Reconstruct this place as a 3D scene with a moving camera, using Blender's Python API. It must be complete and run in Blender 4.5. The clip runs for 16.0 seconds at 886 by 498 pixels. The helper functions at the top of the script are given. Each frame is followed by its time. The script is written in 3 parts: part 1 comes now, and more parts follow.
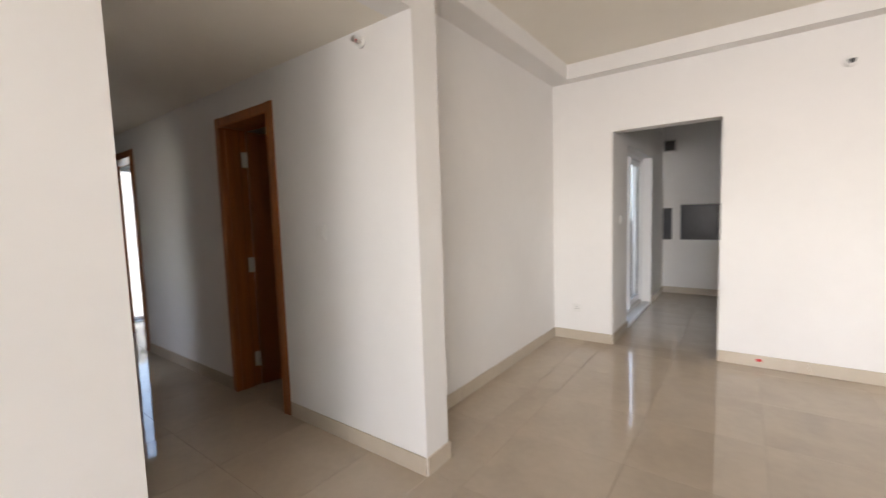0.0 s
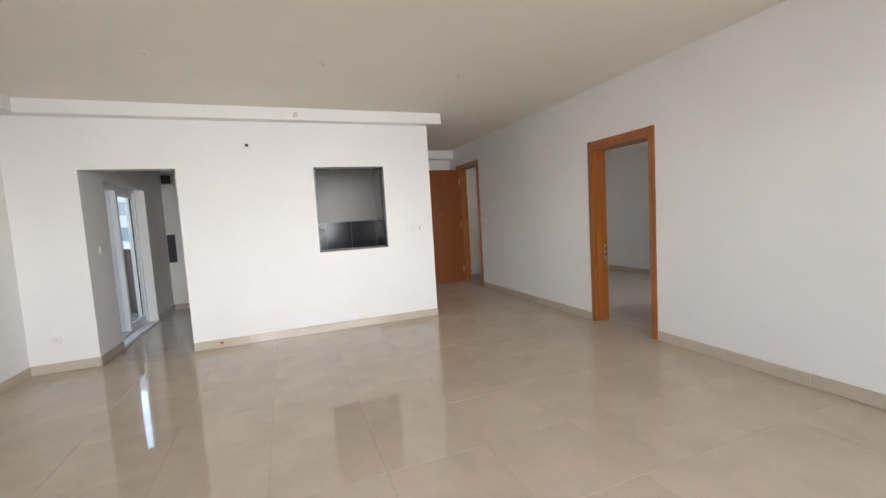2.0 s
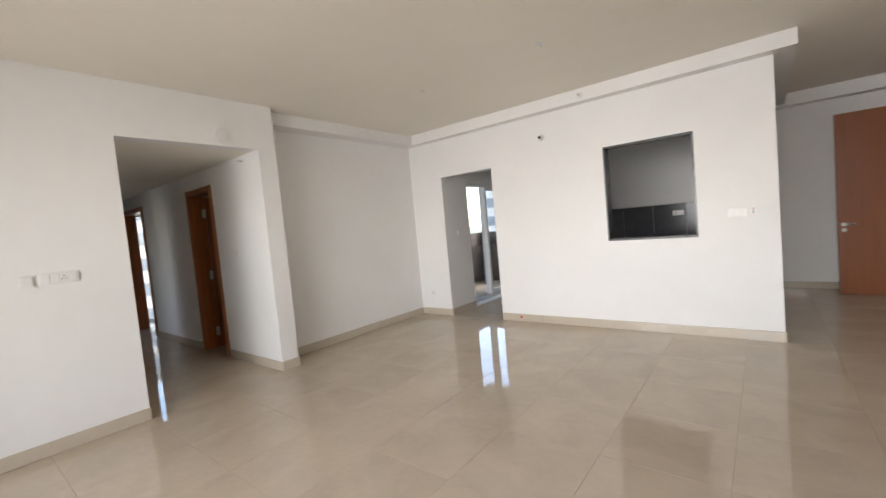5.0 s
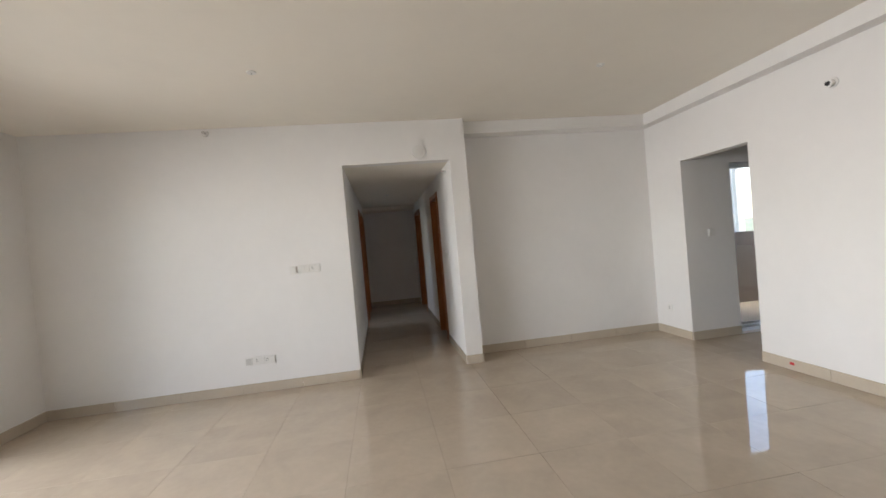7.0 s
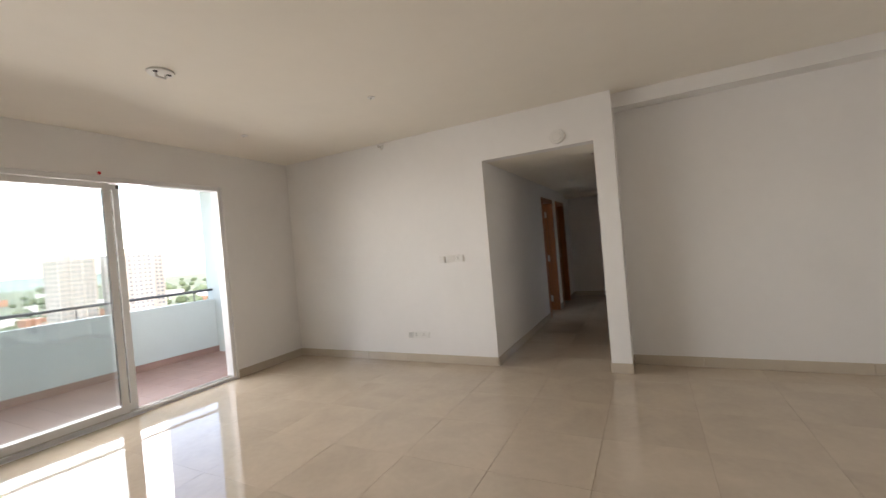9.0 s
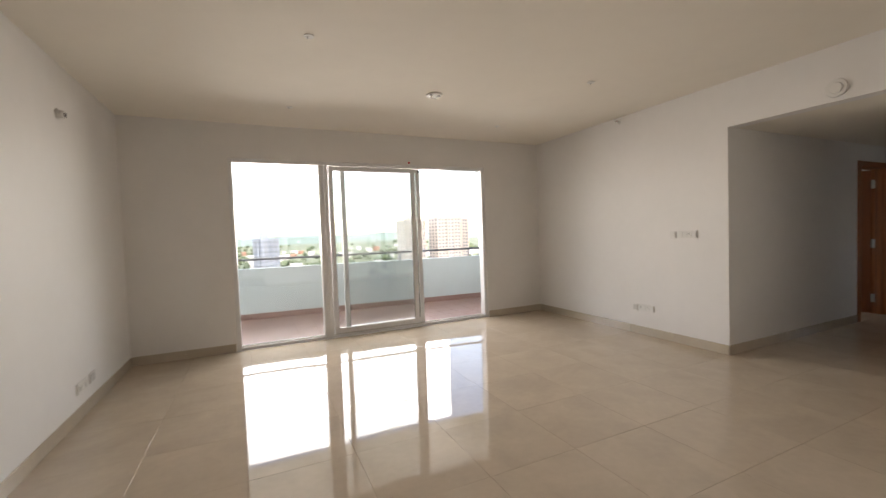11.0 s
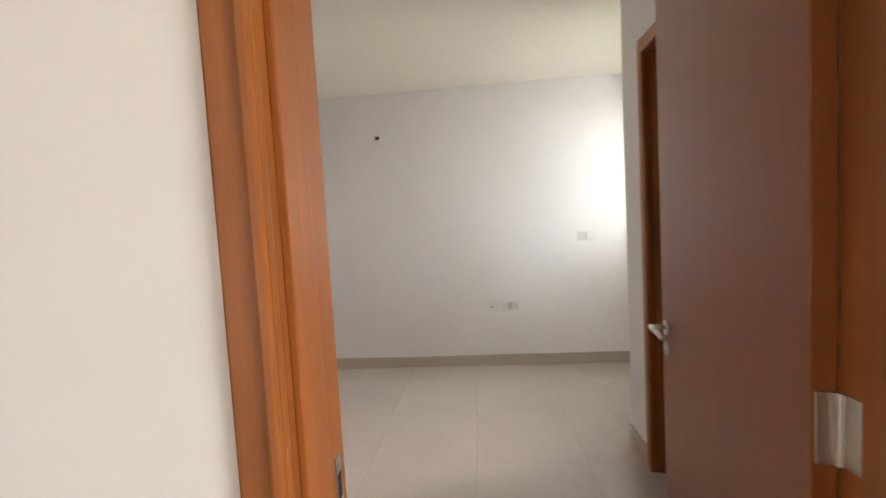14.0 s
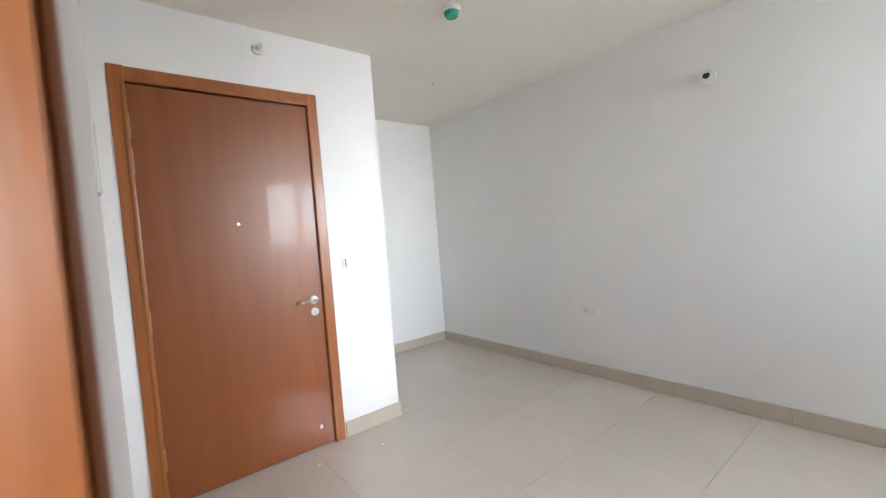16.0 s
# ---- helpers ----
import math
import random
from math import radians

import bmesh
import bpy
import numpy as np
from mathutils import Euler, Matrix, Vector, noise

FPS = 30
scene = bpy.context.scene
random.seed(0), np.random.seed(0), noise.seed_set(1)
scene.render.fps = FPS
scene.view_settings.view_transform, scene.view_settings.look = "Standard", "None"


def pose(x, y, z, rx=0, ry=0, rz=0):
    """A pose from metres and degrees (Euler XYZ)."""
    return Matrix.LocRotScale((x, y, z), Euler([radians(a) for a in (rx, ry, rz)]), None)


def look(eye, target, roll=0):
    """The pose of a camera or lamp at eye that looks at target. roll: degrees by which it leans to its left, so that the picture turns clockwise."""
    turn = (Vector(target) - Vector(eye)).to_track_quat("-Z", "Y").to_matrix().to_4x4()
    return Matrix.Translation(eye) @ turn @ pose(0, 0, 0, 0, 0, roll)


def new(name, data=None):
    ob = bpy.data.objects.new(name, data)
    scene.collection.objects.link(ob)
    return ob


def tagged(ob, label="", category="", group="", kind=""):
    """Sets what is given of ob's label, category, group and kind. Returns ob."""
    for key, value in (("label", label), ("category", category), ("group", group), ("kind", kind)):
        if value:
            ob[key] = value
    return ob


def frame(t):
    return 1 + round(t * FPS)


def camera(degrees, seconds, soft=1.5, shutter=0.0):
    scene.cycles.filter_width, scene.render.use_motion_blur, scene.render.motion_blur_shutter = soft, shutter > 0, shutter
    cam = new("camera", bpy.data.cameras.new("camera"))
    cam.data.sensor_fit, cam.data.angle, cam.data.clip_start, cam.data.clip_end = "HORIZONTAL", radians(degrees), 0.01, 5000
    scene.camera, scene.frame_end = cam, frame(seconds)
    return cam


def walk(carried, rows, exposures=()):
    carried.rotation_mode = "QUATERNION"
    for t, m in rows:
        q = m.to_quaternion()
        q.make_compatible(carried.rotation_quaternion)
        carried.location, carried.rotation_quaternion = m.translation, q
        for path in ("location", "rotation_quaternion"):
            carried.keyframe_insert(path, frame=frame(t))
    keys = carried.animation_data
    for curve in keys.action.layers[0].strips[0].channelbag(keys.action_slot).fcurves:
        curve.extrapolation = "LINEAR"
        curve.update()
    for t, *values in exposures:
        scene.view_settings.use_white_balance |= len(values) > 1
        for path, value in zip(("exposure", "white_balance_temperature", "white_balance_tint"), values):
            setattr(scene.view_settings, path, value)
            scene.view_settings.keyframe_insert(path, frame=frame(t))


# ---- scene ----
cam = camera(94.9, 16.0, soft=1.4, shutter=0.25)
PATH = [
    (0, (-2.876, -4.225, 1.347), (-4.06, -2.621, 1.185), -1.8),
    (0.5, (-2.569, -4.608, 1.382), (-3.174, -2.709, 1.225), -2.1),
    (1, (-2.374, -4.952, 1.392), (-2.386, -2.958, 1.242), -2.3),
    (1.5, (-2.155, -5.253, 1.387), (-1.693, -3.313, 1.232), -2.7),
    (2, (-1.931, -5.393, 1.398), (-1.217, -3.532, 1.238), -3.4),
    (2.5, (-1.65, -5.4, 1.405), (-0.999, -3.516, 1.233), -4.0),
    (3, (-1.366, -5.407, 1.377), (-0.971, -3.453, 1.215), -4.5),
    (3.5, (-1.037, -5.389, 1.413), (-1.021, -3.395, 1.251), -4.7),
    (4, (-0.697, -5.239, 1.384), (-1.142, -3.295, 1.234), -4.5),
    (4.5, (-0.335, -5.103, 1.382), (-1.208, -3.308, 1.251), -4.9),
    (5, (-0.117, -4.876, 1.375), (-1.36, -3.312, 1.264), -5.2),
    (7.5, (0.392, -3.194, 1.441), (-1.608, -3.204, 1.401), -4.8),
    (8, (0.257, -2.87, 1.459), (-1.719, -3.172, 1.412), -4.7),
    (8.5, (0.234, -2.533, 1.427), (-1.677, -3.121, 1.404), -4.8),
    (9, (0.179, -2.254, 1.412), (-1.606, -3.157, 1.398), -5.0),
    (9.5, (0.021, -2.056, 1.397), (-1.54, -3.306, 1.384), -5.0),
    (12, (0.537, -1.088, 1.32), (0.623, -3.084, 1.219), -2.2),
    (12.5, (0.698, -1.206, 1.292), (1.547, -3.013, 1.175), -3.5),
    (13, (0.83, -1.398, 1.321), (2.406, -2.625, 1.21), -3.3),
    (13.5, (0.965, -1.562, 1.322), (2.892, -2.085, 1.21), -2.7),
    (14, (1.054, -1.726, 1.328), (3.042, -1.545, 1.206), -3.2),
    (14.5, (1.271, -1.852, 1.286), (3.102, -1.052, 1.195), -3.1),
    (15, (1.453, -1.931, 1.289), (3.009, -0.678, 1.21), -4.0),
    (15.5, (1.562, -1.892, 1.285), (2.866, -0.378, 1.203), -4.4),
    (16, (1.768, -1.772, 1.292), (3.026, -0.217, 1.206), -4.4),
]
walk(cam, [(t, look(eye, target, roll)) for t, eye, target, roll in PATH],
     [(0, 4.62, 7200, 17), (2.5, 4.54, 6600, 13), (5, 4.5, 6900, 14), (7.5, 4.25, 6800, 13), (9.5, 4.08, 7500, 16), (12, 3.88, 7900, 17), (12.5, 3.9, 9300, 21),
      (13, 4.35, 8300, 18), (13.5, 4.95, 7500, 17), (14, 5.35, 7300, 17), (14.5, 5.3, 7000, 17), (15, 5.35, 6000, 12), (15.5, 5.45, 5600, 9), (16, 5.8, 6300, 11)])

# ---- world, sun, exposure ----
SUN_EL, SUN_AZ = 52.0, 35.0
world = bpy.data.worlds.new("sky")
scene.world = world
world.use_nodes = True
wn = world.node_tree.nodes
sky = wn.new("ShaderNodeTexSky")
sky.sky_type, sky.sun_disc = "NISHITA", False
sky.sun_elevation, sky.sun_rotation = radians(SUN_EL), radians(SUN_AZ)
sky.air_density, sky.dust_density, sky.ozone_density = 1.0, 1.6, 0.3
wn["Background"].inputs["Strength"].default_value = 0.062
world.node_tree.links.new(sky.outputs["Color"], wn["Background"].inputs["Color"])
sun = new("sun", bpy.data.lights.new("sun", "SUN"))
sun.data.energy, sun.data.angle, sun.data.color = 0.15, radians(14), (1.0, 0.96, 0.9)
sun.matrix_world = look((math.sin(radians(SUN_AZ)) * 50, math.cos(radians(SUN_AZ)) * 50, 50 * math.tan(radians(SUN_EL))), (0, 0, 0))


def sky_lamp(name, m, w, h, watts, spread):
    """An area lamp that stands in for the sky's light in an opening."""
    lamp = new(name, bpy.data.lights.new(name, "AREA"))
    lamp.data.shape, lamp.data.size, lamp.data.size_y, lamp.data.energy, lamp.data.color = "RECTANGLE", w, h, watts, (0.95, 0.97, 1.0)
    lamp.data.spread = radians(spread)
    lamp.matrix_world = m


sky_lamp("balcony_sky", look((-0.9, -9.55, 1.84), (-0.9, -2.0, 1.84)), 5.5, 1.86, 14.8, 120)
sky_lamp("bedroom_window_sky", look((4.15, -7.0, 1.3), (4.05, 0.0, 1.4)), 1.3, 2.6, 2.0, 120)
sky_lamp("bedroom_window_near_sky", look((4.85, -4.6, 2.1), (2.9, 0.0, 0.1)), 1.8, 1.8, 4.0, 110)
sky_lamp("corridor_room_sky", look((-7.25, -6.56, 1.5), (-7.25, -3.0, 0.6)), 1.1, 1.2, 0.4, 150)
sky_lamp("corridor_end_room_sky", look((-8.6, -6.56, 1.5), (-8.6, -3.0, 0.6)), 1.1, 1.2, 0.4, 150)

# ---- materials ----
def material(name, color, rough=0.5, metal=0.0, var=0.0, scale=3.0, bump=0.0, bump_scale=40.0, grain=None, spec=0.5, coat=0.0, rnd=0.0, rough_var=0.0):
    """Principled surface with broad and fine variation of tone and relief; grain stretches the variation along an axis."""
    m = bpy.data.materials.new(name)
    m.use_nodes = True
    nt = m.node_tree
    n, link = nt.nodes, nt.links.new
    b = n["Principled BSDF"]
    b.inputs["Base Color"].default_value = (*color, 1)
    b.inputs["Roughness"].default_value, b.inputs["Metallic"].default_value = rough, metal
    b.inputs["Specular IOR Level"].default_value, b.inputs["Coat Weight"].default_value = spec, coat
    co = n.new("ShaderNodeTexCoord")
    mp = n.new("ShaderNodeMapping")
    link(co.outputs["Object"], mp.inputs["Vector"])
    if grain:
        mp.inputs["Scale"].default_value = grain
    info = n.new("ShaderNodeObjectInfo")
    if rnd:
        mul = n.new("ShaderNodeVectorMath")
        mul.operation = "SCALE"
        mul.inputs[0].default_value = (31, 17, 7)
        link(info.outputs["Random"], mul.inputs["Scale"])
        link(mul.outputs[0], mp.inputs["Location"])
    if var:
        a, f = n.new("ShaderNodeTexNoise"), n.new("ShaderNodeTexNoise")
        a.inputs["Scale"].default_value, a.inputs["Detail"].default_value, a.inputs["Distortion"].default_value = scale, 5, 0.6
        f.inputs["Scale"].default_value, f.inputs["Detail"].default_value = scale * 9, 4
        link(mp.outputs["Vector"], a.inputs["Vector"]), link(mp.outputs["Vector"], f.inputs["Vector"])
        mix = n.new("ShaderNodeMath")
        mix.operation = "MULTIPLY_ADD"
        mix.inputs[1].default_value = 0.35
        link(f.outputs["Fac"], mix.inputs[0]), link(a.outputs["Fac"], mix.inputs[2])
        last = mix.outputs[0]
        if rnd:
            r2 = n.new("ShaderNodeMath")
            r2.operation = "MULTIPLY_ADD"
            r2.inputs[1].default_value = rnd
            link(info.outputs["Random"], r2.inputs[0]), link(last, r2.inputs[2])
            last = r2.outputs[0]
        ramp = n.new("ShaderNodeMapRange")
        ramp.inputs["From Min"].default_value, ramp.inputs["From Max"].default_value = 0.4, 0.95 + rnd
        link(last, ramp.inputs["Value"])
        col = n.new("ShaderNodeMix")
        col.data_type = "RGBA"
        col.inputs["A"].default_value = (*[max(0, c * (1 - var)) for c in color], 1)
        col.inputs["B"].default_value = (*[min(1, c * (1 + var * 0.8)) for c in color], 1)
        link(ramp.outputs[0], col.inputs["Factor"]), link(col.outputs["Result"], b.inputs["Base Color"])
        if rough_var:
            rr = n.new("ShaderNodeMapRange")
            rr.inputs["To Min"].default_value, rr.inputs["To Max"].default_value = rough, rough + rough_var
            link(a.outputs["Fac"], rr.inputs["Value"]), link(rr.outputs[0], b.inputs["Roughness"])
    if bump:
        g, bp = n.new("ShaderNodeTexNoise"), n.new("ShaderNodeBump")
        g.inputs["Scale"].default_value, g.inputs["Detail"].default_value = bump_scale, 4
        link(mp.outputs["Vector"], g.inputs["Vector"]), link(g.outputs["Fac"], bp.inputs["Height"])
        bp.inputs["Strength"].default_value, bp.inputs["Distance"].default_value = bump, 0.01
        link(bp.outputs["Normal"], b.inputs["Normal"])
    return m


PAINT = material("white_wall_paint", (0.84, 0.825, 0.805), 0.62, var=0.03, scale=1.2, bump=0.10, bump_scale=14)
CEIL = material("ceiling_paint", (0.86, 0.815, 0.73), 0.75, var=0.03, scale=0.9, bump=0.08, bump_scale=9)
TILE = material("polished_beige_tile", (0.53, 0.442, 0.348), 0.02, var=0.12, scale=2.4, rnd=0.10, spec=0.42, rough_var=0.03)
MATT = material("satin_grey_beige_tile", (0.58, 0.515, 0.44), 0.14, var=0.07, scale=1.6, rnd=0.10, spec=0.6)
SKIRT = material("beige_skirting_tile", (0.55, 0.475, 0.38), 0.15, var=0.08, scale=3, rnd=0.15)
GROUT = material("brown_grout", (0.32, 0.255, 0.19), 0.9, var=0.25, scale=8)
WOOD = material("orange_brown_veneer", (0.34, 0.108, 0.025), 0.36, var=0.28, scale=2.2, grain=(9, 9, 0.5), rnd=0.05, bump=0.04, bump_scale=20, coat=0.1)
LEAF = material("reddish_brown_veneer", (0.24, 0.067, 0.016), 0.38, var=0.16, scale=1.8, grain=(7, 7, 0.45), rnd=0.05, bump=0.04, bump_scale=20, coat=0.1)
STEEL = material("brushed_steel", (0.62, 0.60, 0.57), 0.28, 1.0, var=0.08, scale=12)
UPVC = material("white_upvc", (0.80, 0.80, 0.80), 0.3, var=0.03, scale=4)
PLASTIC = material("white_plastic", (0.80, 0.79, 0.76), 0.35, var=0.02, scale=9)
GREYP = material("grey_plastic", (0.6, 0.59, 0.57), 0.4, var=0.05, scale=9)
DARK = material("black_plastic", (0.015, 0.015, 0.016), 0.4, var=0.1, scale=9)
RED = material("red_plastic", (0.55, 0.02, 0.025), 0.35, var=0.05, scale=9)
GREEN = material("green_plastic", (0.03, 0.36, 0.24), 0.35, var=0.05, scale=9)
GASKET = material("grey_rubber_seal", (0.045, 0.042, 0.03), 0.7, var=0.1, scale=20)
STONE = material("dark_grey_granite", (0.10, 0.10, 0.105), 0.25, var=0.3, scale=30)
DADO = material("charcoal_dado_tile", (0.055, 0.057, 0.066), 0.2, var=0.25, scale=6, rnd=0.2)
PARAPET = material("pale_blue_grey_render", (0.46, 0.53, 0.55), 0.8, var=0.04, scale=1.5, bump=0.15, bump_scale=30)
REDTILE = material("terracotta_balcony_tile", (0.26, 0.165, 0.145), 0.4, var=0.14, scale=4, rnd=0.12)
BROWNPAINT = material("dull_brown_render", (0.10, 0.08, 0.066), 0.8, var=0.15, scale=2)
CREAM = material("cream_facade", (0.45, 0.40, 0.345), 0.85, var=0.08, scale=0.05)
FACADE = material("white_facade", (0.60, 0.56, 0.52), 0.8, var=0.06, scale=0.2)
RAIL = material("grey_painted_rail", (0.10, 0.10, 0.11), 0.5, var=0.1, scale=6)
# Paler than bare window glass: distance haze is mixed into the colour.
PANE = material("hazed_window_glass", (0.22, 0.23, 0.25), 0.12, var=0.2, scale=0.3)
GREYFAC = material("slate_facade", (0.30, 0.33, 0.38), 0.7, var=0.1, scale=0.05)
SCRUB = material("scrub_and_grass", (0.19, 0.21, 0.12), 0.95, var=0.5, scale=0.012)
TREE = material("tree_foliage", (0.11, 0.14, 0.075), 0.9, var=0.4, scale=0.08)
ROOF = material("terracotta_roof", (0.38, 0.20, 0.13), 0.85, var=0.2, scale=0.1)
HILL = material("distant_hill", (0.22, 0.28, 0.23), 0.95, var=0.15, scale=0.004)

GLASS = bpy.data.materials.new("clear_glass")
GLASS.use_nodes = True
gn = GLASS.node_tree.nodes
gn.remove(gn["Principled BSDF"])
tr, gl, mx = gn.new("ShaderNodeBsdfTransparent"), gn.new("ShaderNodeBsdfGlossy"), gn.new("ShaderNodeMixShader")
tr.inputs["Color"].default_value, gl.inputs["Roughness"].default_value = (0.93, 0.95, 0.95, 1), 0.01
mx.inputs[0].default_value = 0.07
GLASS.node_tree.links.new(tr.outputs[0], mx.inputs[1])
GLASS.node_tree.links.new(gl.outputs[0], mx.inputs[2])
GLASS.node_tree.links.new(mx.outputs[0], gn["Material Output"].inputs["Surface"])

# glow of the added fill light in the lobby
LAMP = bpy.data.materials.new("lobby_fill_glow")
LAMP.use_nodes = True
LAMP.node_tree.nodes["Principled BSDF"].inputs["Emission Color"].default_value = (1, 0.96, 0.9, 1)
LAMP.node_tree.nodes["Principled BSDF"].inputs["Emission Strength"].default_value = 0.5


# ---- builders ----
def box(bm, x0, y0, z0, x1, y1, z1, bevel=0.0, segs=2):
    made = bmesh.ops.create_cube(bm, size=1.0, matrix=Matrix.Translation(((x0 + x1) / 2, (y0 + y1) / 2, (z0 + z1) / 2)) @ Matrix.Diagonal((abs(x1 - x0), abs(y1 - y0), abs(z1 - z0), 1)))
    if bevel:
        edges = list({e for v in made["verts"] for e in v.link_edges})
        bmesh.ops.bevel(bm, geom=edges, offset=bevel, segments=segs, affect="EDGES", profile=0.6)
    return bm


def cyl(bm, p, q, r, r2=None, n=20, bevel=0.0):
    p, q = Vector(p), Vector(q)
    d = q - p
    m = Matrix.Translation((p + q) / 2) @ d.to_track_quat("Z", "Y").to_matrix().to_4x4()
    made = bmesh.ops.create_cone(bm, cap_ends=True, segments=n, radius1=r, radius2=r if r2 is None else r2, depth=d.length, matrix=m)
    if bevel:
        caps = [f for f in {f for v in made["verts"] for f in v.link_faces} if len(f.verts) > 4]
        bmesh.ops.bevel(bm, geom=list({e for f in caps for e in f.edges}), offset=bevel, segments=2, affect="EDGES")
    return bm


def mesh_of(name, bm, mat, smooth=False):
    me = bpy.data.meshes.new(name)
    bm.to_mesh(me)
    bm.free()
    me.materials.append(mat)
    if smooth:
        for p in me.polygons:
            p.use_smooth = len(p.vertices) == 4
    return me


def part(name, bm, mat, parent=None, label="", m=None, smooth=False):
    ob = new(name, mesh_of(name, bm, mat, smooth))
    ob.parent = parent
    if m is not None:
        ob.matrix_basis = m
    if label:
        tagged(ob, label)
    return ob


def thing(name, label, category, m=None, kind="", group=""):
    ob = new(name)
    ob.empty_display_size = 0.1
    if m is not None:
        ob.matrix_basis = m
    return tagged(ob, label, category, group, kind)


def B(*boxes, bevel=0.0, segs=2):
    bm = bmesh.new()
    for b in boxes:
        box(bm, *b, bevel=bevel, segs=segs)
    return bm


def wall(name, x0, y0, x1, y1, z0, z1, along, holes=(), mat=None, label="white painted plaster wall with faint unevenness"):
    """A wall with openings through it; along: 'x' or 'y'; holes: (from, to, bottom, top)."""
    bm = bmesh.new()
    a0, a1 = (x0, x1) if along == "x" else (y0, y1)
    cuts = sorted({a0, a1, *[h[0] for h in holes], *[h[1] for h in holes]})
    for c0, c1 in zip(cuts, cuts[1:]):
        spans, z = [], z0
        for h in sorted((h for h in holes if h[0] <= c0 and h[1] >= c1), key=lambda h: h[2]):
            if h[2] > z:
                spans.append((z, h[2]))
            z = h[3]
        if z < z1:
            spans.append((z, z1))
        for s0, s1 in spans:
            if along == "x":
                box(bm, c0, y0, s0, c1, y1, s1)
            else:
                box(bm, x0, c0, s0, x1, c1, s1)
    bmesh.ops.remove_doubles(bm, verts=bm.verts, dist=0.0005)
    seen = {}
    for f in bm.faces:
        seen.setdefault(tuple(round(c, 3) for c in f.calc_center_median()), []).append(f)
    bmesh.ops.delete(bm, geom=[f for fs in seen.values() if len(fs) > 1 for f in fs], context="FACES")
    return tagged(part(name, bm, mat or PAINT), label, "wall", kind="structure")


# ---- plan ----
XL, XD, XR, YB, CEILING, T = -4.165, 1.545, -4.505, -6.91, 2.79, 0.15
CO0, CO1, COZ = -3.868, -2.675, 2.335
DX = 1.745                      # bedroom face of the door wall
FX, FY, BC = 4.777, -3.13, 2.54  # bedroom: far wall, window wall, ceiling

wall("wall_kitchen", XR - T, 0, 0, T, -0.1, CEILING, "x", [(-3.91, -3.03, -0.1, 2.11), (-1.54, -0.65, 1.03, 2.106)])
wall("wall_foyer_side", -T, T, 0, 2.95, -0.1, CEILING, "y")
wall("wall_foyer_end", 0, 2.95, XD, 3.3, -0.1, CEILING, "x")
wall("wall_kitchen_back", -4.11, 3.15, 0, 3.3, -0.1, CEILING, "x")
wall("wall_kitchen_side", -4.11, T, -3.91, 3.15, -0.1, CEILING, "y", [(0.65, 2.15, 0.03, 2.06)])
wall("wall_doors", XD, YB - T, DX, 3.3, -0.1, CEILING, "y", [(-2.34, -1.41, -0.1, 2.16), (1.58, 2.61, -0.1, 2.41)])
wall("wall_balcony", XL - T, YB - T, XD, YB, -0.1, CEILING, "x", [(-3.12, 0.48, -0.02, 2.375)])
wall("wall_living", XL - T, YB, XL, CO1, -0.1, CEILING, "y", [(CO0, CO1, -0.1, COZ)])
wall("wall_recess", XR - T, -2.485, XR, 0, -0.1, CEILING, "y")
wall("wall_corridor_north", -9.75, CO1, XL, -2.485, -0.1, CEILING, "x", [(-6.14, -5.38, -0.1, 2.12), (-9.09, -7.96, -0.1, 2.12)])
wall("wall_corridor_south", -9.75, CO0 - T, XL - T, CO0, -0.1, CEILING, "x", [(-7.80, -6.93, -0.1, 2.1), (-8.93, -8.13, -0.1, 2.1)])
wall("wall_corridor_end", -9.75, CO0, -9.6, CO1, -0.1, CEILING, "y")
# rooms behind the corridor doors
wall("wall_store_side", -7.5, -2.485, -7.35, 1.0, -0.1, CEILING, "y")
wall("wall_store_back", -7.35, 0.85, XR - T, 1.0, -0.1, CEILING, "x")
wall("wall_store_end", XR - T, T, XR, 0.85, -0.1, CEILING, "y")
wall("wall_far_room_window", -9.9, -2.485, -9.75, 1.0, -0.1, CEILING, "y", [(-2.44, -1.0, 0.0, 2.15)])
wall("wall_far_room_back", -9.9, 1.0, -7.35, 1.15, -0.1, CEILING, "x")
wall("wall_south_rooms_window", -9.75, -6.75, XL - T, -6.6, -0.1, CEILING, "x", [(-9.2, -8.0, 0.9, 2.15), (-7.85, -6.65, 0.9, 2.15)])
wall("wall_south_rooms_divider", -8.02, -6.6, -7.92, CO0 - T, -0.1, CEILING, "y")
wall("wall_south_rooms_end", -9.75, -6.6, -9.6, CO0 - T, -0.1, CEILING, "y")
wall("wall_south_rooms_side", -5.6, -6.6, -5.45, CO0 - T, -0.1, CEILING, "y")
# bedroom
wall("wall_bedroom_far", FX, FY, FX + T, 2.03, -0.1, CEILING, "y")
wall("wall_bedroom_alcove", 3.11, 2.03, FX + T, 2.18, -0.1, CEILING, "x")
wall("wall_bedroom_block", DX, 0.71, 3.26, 0.86, -0.1, CEILING, "x", [(1.825, 2.827, -0.1, 2.19)])
wall("wall_bedroom_block_side", 3.11, 0.86, 3.26, 2.03, -0.1, CEILING, "y")
wall("wall_bathroom", DX, -2.71, 3.45, -2.56, -0.1, CEILING, "x", [(2.27, 3.20, -0.1, 2.16)])
wall("wall_bathroom_side", 3.30, FY - T, 3.45, -2.71, -0.1, CEILING, "y")
